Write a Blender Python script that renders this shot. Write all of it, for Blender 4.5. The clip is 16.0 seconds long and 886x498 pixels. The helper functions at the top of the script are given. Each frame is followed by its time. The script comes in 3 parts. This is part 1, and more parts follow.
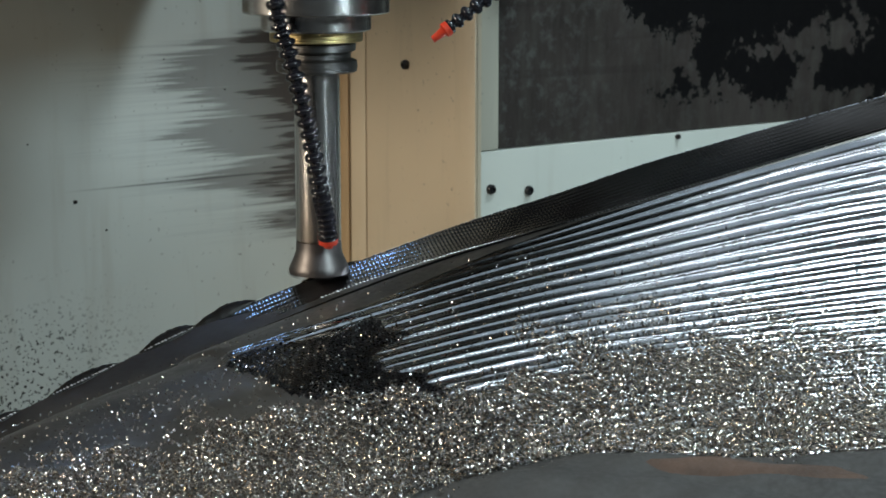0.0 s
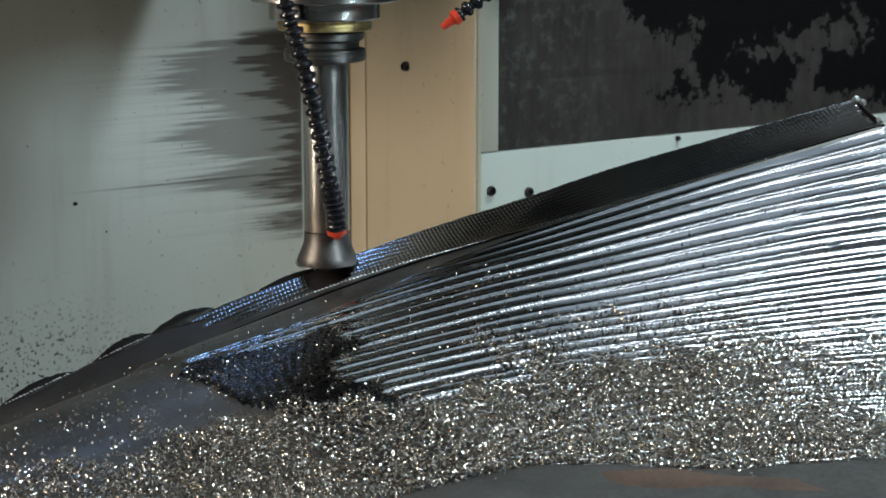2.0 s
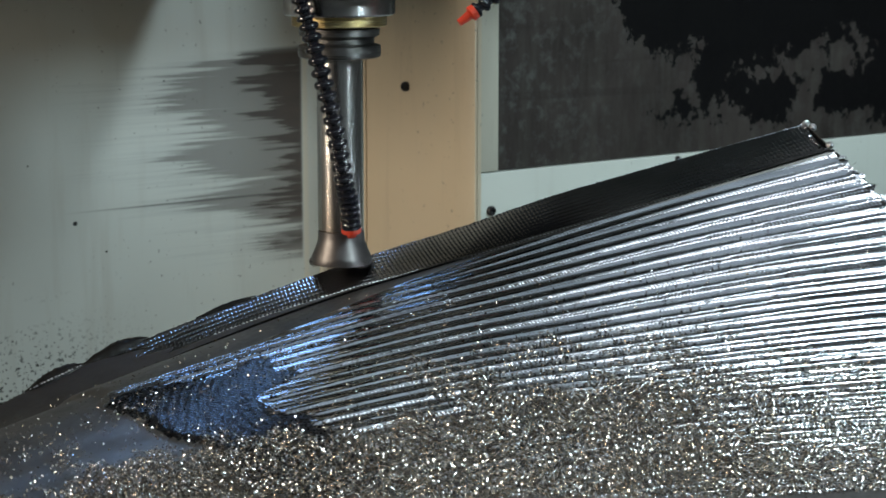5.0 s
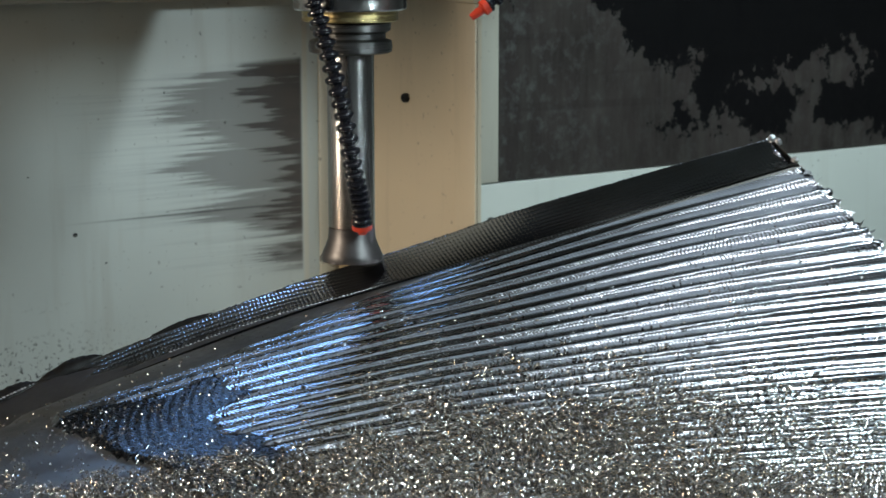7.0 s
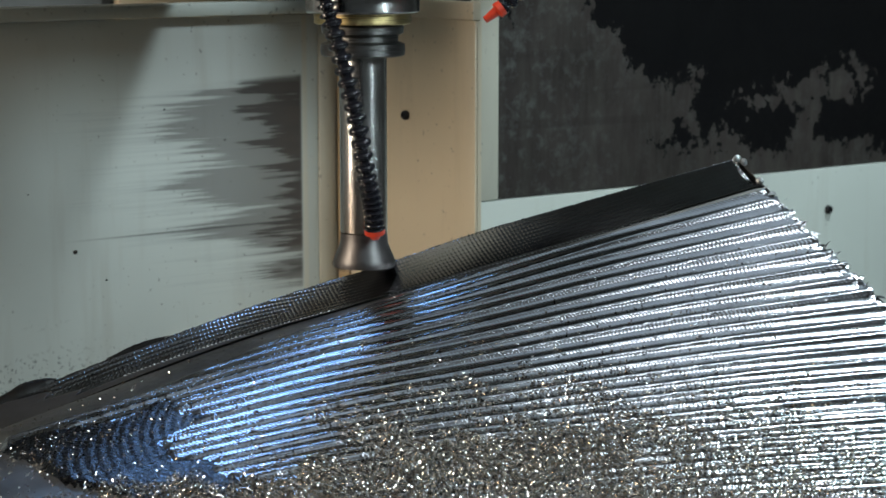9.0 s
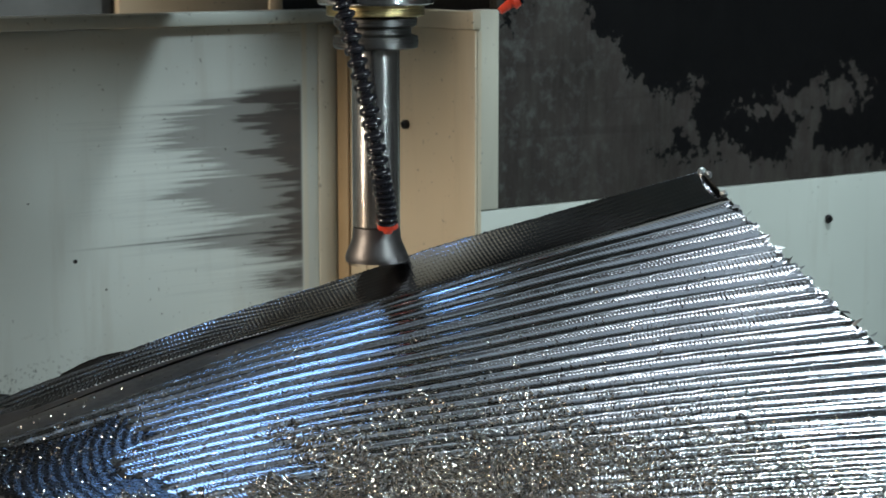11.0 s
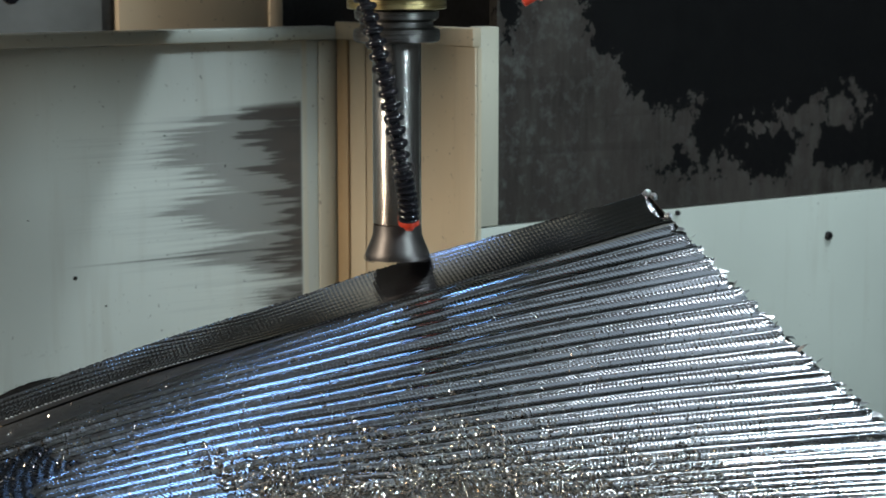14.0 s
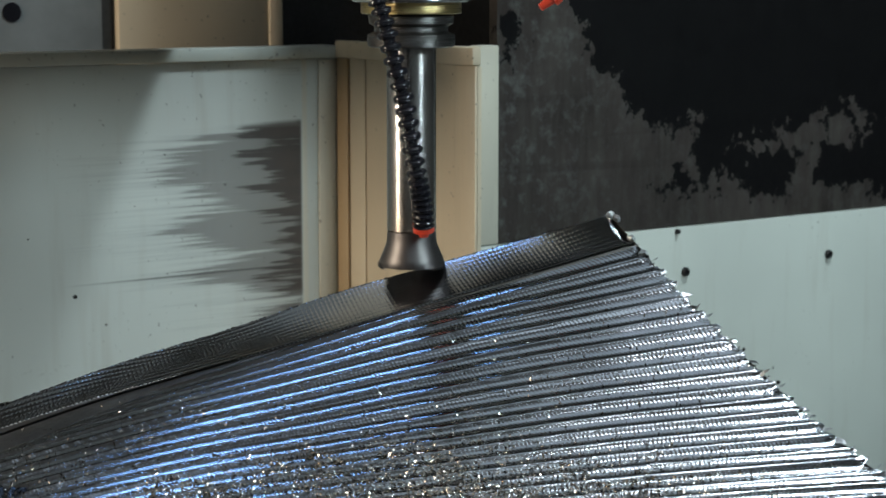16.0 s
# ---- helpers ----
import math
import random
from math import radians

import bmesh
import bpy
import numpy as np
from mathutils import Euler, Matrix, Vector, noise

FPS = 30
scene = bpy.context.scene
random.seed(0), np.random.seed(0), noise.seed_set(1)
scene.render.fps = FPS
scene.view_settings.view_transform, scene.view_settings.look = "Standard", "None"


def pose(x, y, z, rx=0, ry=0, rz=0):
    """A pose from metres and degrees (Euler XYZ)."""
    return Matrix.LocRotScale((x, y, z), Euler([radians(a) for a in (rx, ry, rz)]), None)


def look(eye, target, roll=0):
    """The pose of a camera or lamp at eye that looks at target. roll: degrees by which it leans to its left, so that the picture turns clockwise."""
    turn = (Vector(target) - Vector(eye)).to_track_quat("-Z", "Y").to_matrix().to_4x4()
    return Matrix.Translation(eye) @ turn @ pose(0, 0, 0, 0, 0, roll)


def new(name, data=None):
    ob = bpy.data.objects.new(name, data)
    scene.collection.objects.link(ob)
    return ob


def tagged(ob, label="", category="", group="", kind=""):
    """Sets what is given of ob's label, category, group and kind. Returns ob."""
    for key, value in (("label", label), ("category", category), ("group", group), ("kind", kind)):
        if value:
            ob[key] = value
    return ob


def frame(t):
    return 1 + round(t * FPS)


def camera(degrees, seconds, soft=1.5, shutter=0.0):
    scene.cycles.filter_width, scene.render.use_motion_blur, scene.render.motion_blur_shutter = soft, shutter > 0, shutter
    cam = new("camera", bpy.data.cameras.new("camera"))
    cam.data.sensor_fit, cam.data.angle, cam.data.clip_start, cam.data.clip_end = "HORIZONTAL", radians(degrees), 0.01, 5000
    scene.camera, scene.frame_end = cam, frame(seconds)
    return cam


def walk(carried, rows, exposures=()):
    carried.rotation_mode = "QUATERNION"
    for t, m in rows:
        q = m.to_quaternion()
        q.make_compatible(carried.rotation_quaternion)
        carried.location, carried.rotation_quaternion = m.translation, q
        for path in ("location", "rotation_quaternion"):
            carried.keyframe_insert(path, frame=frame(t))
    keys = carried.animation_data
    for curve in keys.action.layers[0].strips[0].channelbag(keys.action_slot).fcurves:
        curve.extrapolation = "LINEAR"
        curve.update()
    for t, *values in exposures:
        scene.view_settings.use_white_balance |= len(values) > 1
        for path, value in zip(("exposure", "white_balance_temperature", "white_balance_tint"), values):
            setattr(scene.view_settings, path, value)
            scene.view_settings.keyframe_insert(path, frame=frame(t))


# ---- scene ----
EYE = 1.60                     # camera height above the hall floor
AZ = radians(35.6)             # the machine's table axis against the camera's right
TX, TY = -math.cos(AZ), -math.sin(AZ)      # way of the table
UX, UY = math.sin(AZ), -math.cos(AZ)       # way of the spindle head

cam = camera(25.26, 16.0, soft=1.6, shutter=0.5)
TILT = [(0.0, 10.627), (1.0, 10.603), (2.0, 10.578), (2.5, 10.522), (3.0, 10.385), (3.5, 10.282), (4.0, 10.180),
        (5.0, 10.00), (6.5, 9.750), (7.0, 9.672), (7.5, 9.552), (8.0, 9.420), (8.5, 9.277), (9.0, 9.174), (10.0, 9.03),
        (11.5, 8.797), (12.0, 8.650), (12.5, 8.520), (13.0, 8.468), (13.5, 8.465), (14.0, 8.418), (14.5, 8.296),
        (15.0, 8.148), (15.5, 7.998), (16.0, 7.880)]
cam.data.dof.use_dof, cam.data.dof.focus_distance, cam.data.dof.aperture_fstop = True, 2.52, 9.5
walk(cam, [(t, pose(0, 0, EYE, 90 - p, 0, 0)) for t, p in TILT], exposures=[(0, 0.0), (16, 0.0)])

# ---- light ----
world = bpy.data.worlds.new("hall_air")
scene.world = world
world.use_nodes = True
world.node_tree.nodes["Background"].inputs[0].default_value = (0.55, 0.62, 0.70, 1)
world.node_tree.nodes["Background"].inputs[1].default_value = 0.05


def lamp(name, eye, target, sx, sy, watts, colour):
    data = bpy.data.lights.new(name, "AREA")
    data.shape, data.size, data.size_y, data.energy, data.color = "RECTANGLE", sx, sy, watts, colour
    ob = new(name, data)
    ob.matrix_world = look(eye, target)
    return ob


lamp("work_light", (0.63, 1.80, 2.80), (0.28, 2.20, 1.1), 0.26, 0.26, 2.8, (0.86, 0.95, 1.0))
lamp("hall_and_fill_light", (-0.78, 4.70, 4.60), (-0.25, 2.15, 1.0), 0.55, 0.50, 15, (0.24, 0.50, 1.0))
lamp("hall_and_fill_light", (-3.0, 1.2, 2.25), (0.0, 3.5, 1.2), 0.9, 0.6, 70, (1.0, 0.86, 0.68))
lamp("hall_and_fill_light", (2.6, 0.2, 3.0), (-0.3, 3.4, 1.2), 0.7, 0.6, 74, (0.73, 0.93, 1.0))
lamp("work_light", (1.165, 2.77, 3.60), (-0.1, 3.2, 1.3), 0.32, 0.32, 42, (0.80, 0.95, 1.0))
# Added broad fill for the steel to reflect; no such lamp is known.
lamp("hall_and_fill_light", (1.0, 2.5, 4.9), (1.0, 2.5, 0.0), 2.8, 2.4, 13, (0.66, 0.84, 1.0))
# Added fill behind the camera that lifts the dark groove flanks.
lamp("hall_and_fill_light", (0.3, -1.6, 4.9), (0.3, -1.6, 0.0), 3.0, 1.4, 20, (0.72, 0.88, 1.0))

# ---- materials ----
def material(name):
    m = bpy.data.materials.new(name)
    m.use_nodes = True
    nt = m.node_tree
    return m, nt, nt.nodes["Principled BSDF"]


def node(nt, kind, **inputs):
    n = nt.nodes.new(kind)
    for k, v in inputs.items():
        n.inputs[k.replace("_", " ")].default_value = v
    return n


def coords(nt, scale=(1, 1, 1), which="Object"):
    tc, mp = nt.nodes.new("ShaderNodeTexCoord"), nt.nodes.new("ShaderNodeMapping")
    mp.inputs["Scale"].default_value = scale
    nt.links.new(tc.outputs[which], mp.inputs["Vector"])
    return mp.outputs["Vector"]


def fuzz(nt, vec, scale, detail=4.0, rough=0.55):
    n = node(nt, "ShaderNodeTexNoise", Scale=scale, Detail=detail, Roughness=rough)
    nt.links.new(vec, n.inputs["Vector"])
    return n.outputs["Fac"]


def span(nt, value, a, b, c=0.0, d=1.0):
    n = nt.nodes.new("ShaderNodeMapRange")
    for i, v in enumerate((a, b, c, d)):
        n.inputs[i + 1].default_value = v
    nt.links.new(value, n.inputs[0])
    return n.outputs[0]


def calc(nt, op, a, b=None):
    n = nt.nodes.new("ShaderNodeMath")
    n.operation = op
    for i, v in enumerate((a, b)):
        if v is None:
            continue
        if isinstance(v, (int, float)):
            n.inputs[i].default_value = v
        else:
            nt.links.new(v, n.inputs[i])
    return n.outputs[0]


def blend(nt, fac, a, b):
    n = nt.nodes.new("ShaderNodeMix")
    n.data_type = "RGBA"
    for i, v in ((0, fac), (6, a), (7, b)):
        if isinstance(v, tuple):
            n.inputs[i].default_value = (*v, 1) if len(v) == 3 else v
        elif isinstance(v, (int, float)):
            n.inputs[i].default_value = v
        else:
            nt.links.new(v, n.inputs[i])
    return n.outputs[2]


def gloss(nt, b):
    """Swap the surface for a bare metal gloss with short tails, fed by the same colour, roughness and relief."""
    g = nt.nodes.new("ShaderNodeBsdfAnisotropic")
    g.distribution = "BECKMANN"
    for src, dst in (("Base Color", "Color"), ("Roughness", "Roughness"), ("Normal", "Normal")):
        nt.links.new(b.inputs[src].links[0].from_socket, g.inputs[dst])
    out = [n for n in nt.nodes if n.type == "OUTPUT_MATERIAL"][0]
    nt.links.new(g.outputs[0], out.inputs["Surface"])
    nt.nodes.remove(b)


def bump(nt, bsdf, height, strength=0.3, distance=0.001):
    n = node(nt, "ShaderNodeBump", Strength=strength, Distance=distance)
    nt.links.new(height, n.inputs["Height"])
    nt.links.new(n.outputs[0], bsdf.inputs["Normal"])


def plain(name, colour, rough=0.5, metal=0.0, vary=0.25, scale=12.0, relief=0.15):
    m, nt, b = material(name)
    v = coords(nt)
    f = fuzz(nt, v, scale)
    dark = tuple(c * (1 - vary) for c in colour)
    nt.links.new(blend(nt, span(nt, f, 0.3, 0.7), dark, colour), b.inputs["Base Color"])
    fine = fuzz(nt, v, scale * 14)
    nt.links.new(span(nt, fine, 0.25, 0.75, rough * 0.8, min(1, rough * 1.25)), b.inputs["Roughness"])
    b.inputs["Metallic"].default_value = metal
    bump(nt, b, fine, relief, 0.0006)
    return m


def scored_steel(name, rough, colour):
    """Finish-milled steel: fine torn grain and faint patches of oil."""
    m, nt, b = material(name)
    vec = coords(nt)
    torn = fuzz(nt, vec, 420, 3)
    bump(nt, b, torn, 0.5, 0.00006)
    patch = fuzz(nt, vec, 9, 3)
    nt.links.new(blend(nt, span(nt, patch, 0.35, 0.7), tuple(c * 0.75 for c in colour), colour), b.inputs["Base Color"])
    b.inputs["Metallic"].default_value = 1.0
    nt.links.new(span(nt, torn, 0.3, 0.75, rough * 0.8, rough * 1.3), b.inputs["Roughness"])
    gloss(nt, b)
    return m


def cut_steel(name, rough, colour, pitch, slant, strength, depth):
    """Machined steel with feed marks across the groove; u runs along the groove and v across it, in metres."""
    m, nt, b = material(name)
    uv = nt.nodes.new("ShaderNodeUVMap")
    uv.uv_map = "lay"
    sep = nt.nodes.new("ShaderNodeSeparateXYZ")
    nt.links.new(uv.outputs[0], sep.inputs[0])
    vec = coords(nt)
    wob = fuzz(nt, vec, 60, 2)
    ph = calc(nt, "ADD", calc(nt, "MULTIPLY", sep.outputs[0], 2 * math.pi / pitch),
              calc(nt, "MULTIPLY", sep.outputs[1], slant * 2 * math.pi / pitch))
    ph = calc(nt, "ADD", ph, calc(nt, "MULTIPLY", wob, 0.4))
    wave = calc(nt, "ABSOLUTE", calc(nt, "SINE", calc(nt, "MULTIPLY", ph, 0.5)))
    n = nt.nodes.new("ShaderNodeMapping")
    n.inputs["Scale"].default_value = (30, 900, 1)
    nt.links.new(uv.outputs[0], n.inputs["Vector"])
    brush = fuzz(nt, n.outputs[0], 1.0, 3)
    torn = fuzz(nt, vec, 350, 3)
    h = calc(nt, "ADD", wave, calc(nt, "MULTIPLY", brush, 0.15))
    h = calc(nt, "ADD", h, calc(nt, "MULTIPLY", torn, 0.08))
    bump(nt, b, h, strength, depth)
    patch = fuzz(nt, vec, 7, 3)
    nt.links.new(blend(nt, span(nt, patch, 0.35, 0.7), tuple(c * 0.7 for c in colour), colour), b.inputs["Base Color"])
    b.inputs["Metallic"].default_value = 1.0
    nt.links.new(span(nt, torn, 0.3, 0.75, rough * 0.75, rough * 1.4), b.inputs["Roughness"])
    gloss(nt, b)
    return m


def painted_sheet(name, colour, wear=True):
    m, nt, b = material(name)
    v = coords(nt)
    big = fuzz(nt, v, 2.2, 3)
    mid = fuzz(nt, v, 18, 5)
    drips = fuzz(nt, coords(nt, (9, 9, 0.8)), 3.0, 4)
    c = blend(nt, span(nt, big, 0.3, 0.7), tuple(x * 0.86 for x in colour), colour)
    c = blend(nt, span(nt, drips, 0.55, 0.8, 0, 0.25), c, (0.30, 0.26, 0.20))
    specks = span(nt, fuzz(nt, v, 120, 2, 0.4), 0.71, 0.74, 0, 0.6)
    c = blend(nt, calc(nt, "MULTIPLY", specks, span(nt, big, 0.42, 0.58)), c, (0.07, 0.065, 0.06))
    nt.links.new(c, b.inputs["Base Color"])
    nt.links.new(span(nt, mid, 0.3, 0.7, 0.38, 0.58), b.inputs["Roughness"])
    bump(nt, b, mid, 0.12, 0.001)
    return m, nt, b, c


def stained_sheet(name, colour, edge, z_lo, z_hi):
    """Painted sheet with grey rub streaks, darker towards the straight upright line (x = edge along the panel) where they stop."""
    m, nt, b, c = painted_sheet(name, colour)
    tc = nt.nodes.new("ShaderNodeTexCoord")
    sep = nt.nodes.new("ShaderNodeSeparateXYZ")
    nt.links.new(tc.outputs["Object"], sep.inputs[0])
    x, z = sep.outputs[0], sep.outputs[2]
    back = calc(nt, "SUBTRACT", edge, x)                 # distance from the stop line
    stop = span(nt, back, -0.002, 0.003)
    # how far the rubbing reached, height by height
    ramp = nt.nodes.new("ShaderNodeValToRGB")
    stops = ((-0.640, 0.02), (-0.615, 0.12), (-0.590, 0.03), (-0.560, 0.17), (-0.520, 0.24), (-0.500, 0.10), (-0.475, 0.28), (-0.430, 0.26), (-0.392, 0.18), (-0.355, 0.29), (-0.305, 0.26), (-0.278, 0.15), (-0.264, 0.05))
    els = ramp.color_ramp.elements
    for i, (h, r) in enumerate(stops):
        e = els[i] if i < 2 else els.new(0.999)
        e.position = (h - z_lo) / (z_hi - z_lo)
        e.color = (r, r, r, 1)
    nt.links.new(span(nt, z, z_lo, z_hi), ramp.inputs[0])
    streak = fuzz(nt, coords(nt, (2.2, 1, 120)), 1.0, 4, 0.65)
    hair = fuzz(nt, coords(nt, (5, 1, 420)), 1.0, 3, 0.6)
    clump = fuzz(nt, coords(nt, (4.0, 1, 30)), 1.0, 3)
    jitter = calc(nt, "ADD", calc(nt, "MULTIPLY", calc(nt, "SUBTRACT", streak, 0.5), 0.50), calc(nt, "MULTIPLY", calc(nt, "SUBTRACT", hair, 0.5), 0.14))
    reach = calc(nt, "ADD", ramp.outputs[0], jitter)
    ends = calc(nt, "MULTIPLY", calc(nt, "MULTIPLY", span(nt, z, z_lo, z_lo + 0.02), span(nt, calc(nt, "ADD", z, calc(nt, "MULTIPLY", back, 0.03)), z_hi, z_hi - 0.007)), stop)
    faint = span(nt, calc(nt, "SUBTRACT", calc(nt, "ADD", reach, calc(nt, "MULTIPLY", jitter, 0.8)), back), -0.15, 0.02, 0, 0.24)
    grey = span(nt, calc(nt, "SUBTRACT", reach, back), -0.012, 0.035, 0, 0.74)
    c = blend(nt, calc(nt, "MULTIPLY", faint, ends), c, (0.22, 0.25, 0.27))
    c = blend(nt, calc(nt, "MULTIPLY", grey, ends), c, (0.155, 0.150, 0.145))
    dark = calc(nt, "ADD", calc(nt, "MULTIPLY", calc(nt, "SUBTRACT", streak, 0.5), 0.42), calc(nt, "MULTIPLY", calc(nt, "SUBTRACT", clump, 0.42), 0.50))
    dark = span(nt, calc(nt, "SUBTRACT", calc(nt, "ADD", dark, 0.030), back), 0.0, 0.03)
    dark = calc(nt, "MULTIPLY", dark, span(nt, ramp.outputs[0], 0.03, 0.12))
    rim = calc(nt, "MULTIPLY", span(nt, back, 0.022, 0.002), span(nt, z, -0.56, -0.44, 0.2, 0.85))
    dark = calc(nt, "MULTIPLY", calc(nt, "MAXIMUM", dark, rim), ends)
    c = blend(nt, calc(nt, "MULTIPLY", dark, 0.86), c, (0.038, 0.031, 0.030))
    brown = calc(nt, "MULTIPLY", calc(nt, "MULTIPLY", span(nt, back, 0.10, 0.02), ends), span(nt, clump, 0.45, 0.62, 0, 0.25))
    c = blend(nt, brown, c, (0.13, 0.10, 0.085))
    # one long scratch, and a worn pale rim past the stop line
    line = calc(nt, "MULTIPLY", span(nt, calc(nt, "ABSOLUTE", calc(nt, "ADD", z, 0.527)), 0.0022, 0.0008), calc(nt, "MULTIPLY", span(nt, back, 0.48, 0.30), stop))
    c = blend(nt, calc(nt, "MULTIPLY", line, 0.75), c, (0.05, 0.05, 0.05))
    past = calc(nt, "MULTIPLY", span(nt, calc(nt, "ADD", back, calc(nt, "MULTIPLY", hair, 0.006)), -0.012, -0.008), span(nt, back, -0.001, -0.004))
    c = blend(nt, calc(nt, "MULTIPLY", past, 0.7), c, (0.62, 0.58, 0.48))
    top = calc(nt, "MULTIPLY", calc(nt, "MULTIPLY", span(nt, calc(nt, "ABSOLUTE", calc(nt, "ADD", z, 0.172)), 0.009, 0.004), span(nt, back, 0.10, 0.0)), calc(nt, "MULTIPLY", stop, span(nt, hair, 0.45, 0.6)))
    c = blend(nt, calc(nt, "MULTIPLY", top, 0.6), c, (0.16, 0.14, 0.12))
    # spatter of small chips low down
    spat = span(nt, fuzz(nt, coords(nt), 170, 2, 0.4), 0.60, 0.63)
    zone = calc(nt, "MULTIPLY", span(nt, calc(nt, "ADD", z, calc(nt, "MULTIPLY", clump, 0.25)), -0.56, -0.68), span(nt, x, -0.38, -0.62))
    c = blend(nt, calc(nt, "MULTIPLY", spat, zone), c, (0.02, 0.02, 0.02))
    nt.links.new(c, b.inputs["Base Color"])
    return m


def grimy_panel(name):
    """Dark coated panel, brownish and smeared, with ragged black oil soaked in from the top and a few stray blots."""
    m, nt, b = material(name)
    v = coords(nt)
    sep = nt.nodes.new("ShaderNodeSeparateXYZ")
    nt.links.new(v, sep.inputs[0])
    x, z = sep.outputs[0], sep.outputs[2]
    a, s = fuzz(nt, v, 5.5, 6, 0.66), fuzz(nt, v, 42, 5, 0.7)
    smear = fuzz(nt, coords(nt, (34, 1, 5)), 1.0, 5, 0.7)
    seam = fuzz(nt, coords(nt, (0.6, 1, 26)), 1.0, 3, 0.6)
    c = blend(nt, span(nt, a, 0.3, 0.7), (0.026, 0.021, 0.019), (0.056, 0.046, 0.042))
    c = blend(nt, span(nt, smear, 0.42, 0.72, 0, 0.55), c, (0.078, 0.073, 0.062))
    c = blend(nt, calc(nt, "MULTIPLY", span(nt, s, 0.50, 0.68), span(nt, x, 0.35, 0.10, 0.25, 0.8)), c, (0.095, 0.095, 0.088))
    c = blend(nt, span(nt, seam, 0.56, 0.72, 0, 0.6), c, (0.020, 0.015, 0.014))
    edge = None
    for cx, cz, rx, rz in ((0.66, 0.10, 0.46, 0.40), (1.4, 0.10, 0.60, 0.40), (0.30, 0.02, 0.12, 0.17), (0.43, -0.14, 0.13, 0.14), (1.10, 0.0, 0.45, 0.29), (0.54, -0.30, 0.055, 0.075),
                           (0.60, -0.335, 0.05, 0.04), (0.68, -0.37, 0.075, 0.045), (0.90, -0.36, 0.11, 0.045), (1.02, -0.35, 0.10, 0.08), (0.47, -0.37, 0.03, 0.02), (0.07, -0.10, 0.02, 0.03)):
        dx = calc(nt, "MULTIPLY", calc(nt, "SUBTRACT", x, cx), 1 / rx)
        dz = calc(nt, "MULTIPLY", calc(nt, "SUBTRACT", z, cz), 1 / rz)
        d = calc(nt, "SQRT", calc(nt, "ADD", calc(nt, "MULTIPLY", dx, dx), calc(nt, "MULTIPLY", dz, dz)))
        d = calc(nt, "MULTIPLY", calc(nt, "SUBTRACT", d, 1.0), (rx * rz) ** 0.5)
        edge = d if edge is None else calc(nt, "MINIMUM", edge, d)
    rag = calc(nt, "ADD", calc(nt, "MULTIPLY", calc(nt, "SUBTRACT", fuzz(nt, v, 17, 5, 0.7), 0.5), 0.20), calc(nt, "MULTIPLY", calc(nt, "SUBTRACT", fuzz(nt, v, 75, 2, 0.5), 0.5), 0.07))
    blot = span(nt, calc(nt, "ADD", edge, rag), 0.006, -0.004)
    c = blend(nt, calc(nt, "MULTIPLY", blot, 0.96), c, (0.003, 0.003, 0.0035))
    nt.links.new(c, b.inputs["Base Color"])
    nt.links.new(span(nt, s, 0.3, 0.7, 0.5, 0.75), b.inputs["Roughness"])
    b.inputs["Specular IOR Level"].default_value = 0.10
    bump(nt, b, s, 0.25, 0.001)
    return m


def turned(name, colour, rough, metal=1.0, ring=0.0011, strength=0.7, tint=None):
    """Turned metal: fine rings round the upright axis, with patches of staining."""
    m, nt, b = material(name)
    v = coords(nt)
    sep = nt.nodes.new("ShaderNodeSeparateXYZ")
    nt.links.new(v, sep.inputs[0])
    wave = calc(nt, "SINE", calc(nt, "MULTIPLY", sep.outputs[2], 2 * math.pi / ring))
    grain = fuzz(nt, coords(nt, (1, 1, 40)), 20, 3)
    bump(nt, b, wave, strength, 0.00012)
    stain = fuzz(nt, coords(nt, (1, 1, 0.5)), 22, 4)
    c = blend(nt, span(nt, stain, 0.35, 0.7), tuple(x * 0.72 for x in colour), colour)
    if tint:
        c = blend(nt, span(nt, sep.outputs[2], 0.13, 0.05, 0, 0.7), c, tint)
    nt.links.new(c, b.inputs["Base Color"])
    nt.links.new(span(nt, grain, 0.3, 0.7, rough * 0.8, rough * 1.2), b.inputs["Roughness"])
    b.inputs["Metallic"].default_value = metal
    return m


FACE = cut_steel("milled_steel", 0.165, (0.48, 0.49, 0.51), 0.0050, 0.75, 1.0, 0.00009)
BAND = scored_steel("dimpled_milled_steel", 0.20, (0.50, 0.50, 0.53))
ROUGH = plain("dull_premachined_steel", (0.20, 0.19, 0.18), 0.40, 0.95, 0.4, 9, 0.2)
# Rippled steel with a darker base colour than the milled face.
RIPPLE = cut_steel("dark_rippled_steel", 0.27, (0.100, 0.103, 0.112), 0.0064, 0.6, 0.8, 0.00016)
BURR = plain("bright_torn_steel", (0.72, 0.73, 0.75), 0.34, 1.0, 0.2, 90, 0.5)
CRUST = plain("burnt_crust", (0.030, 0.028, 0.027), 0.38, 0.7, 0.5, 40, 0.6)
CAST = plain("raw_casting", (0.070, 0.068, 0.066), 0.7, 0.3, 0.4, 9, 0.5)
RUST = plain("rust", (0.12, 0.075, 0.055), 0.85, 0.0, 0.5, 20, 0.6)
SHEET = painted_sheet("pale_painted_sheet", (0.58, 0.62, 0.57))[0]
CREAM = painted_sheet("cream_painted_edge", (0.60, 0.57, 0.47))[0]
WORN = painted_sheet("worn_beige_paint", (0.46, 0.33, 0.19))[0]
BEIGE = painted_sheet("beige_painted_sheet", (0.66, 0.56, 0.41))[0]
STAINED = stained_sheet("stained_painted_sheet", (0.58, 0.62, 0.59), -0.081, -0.66, -0.258)
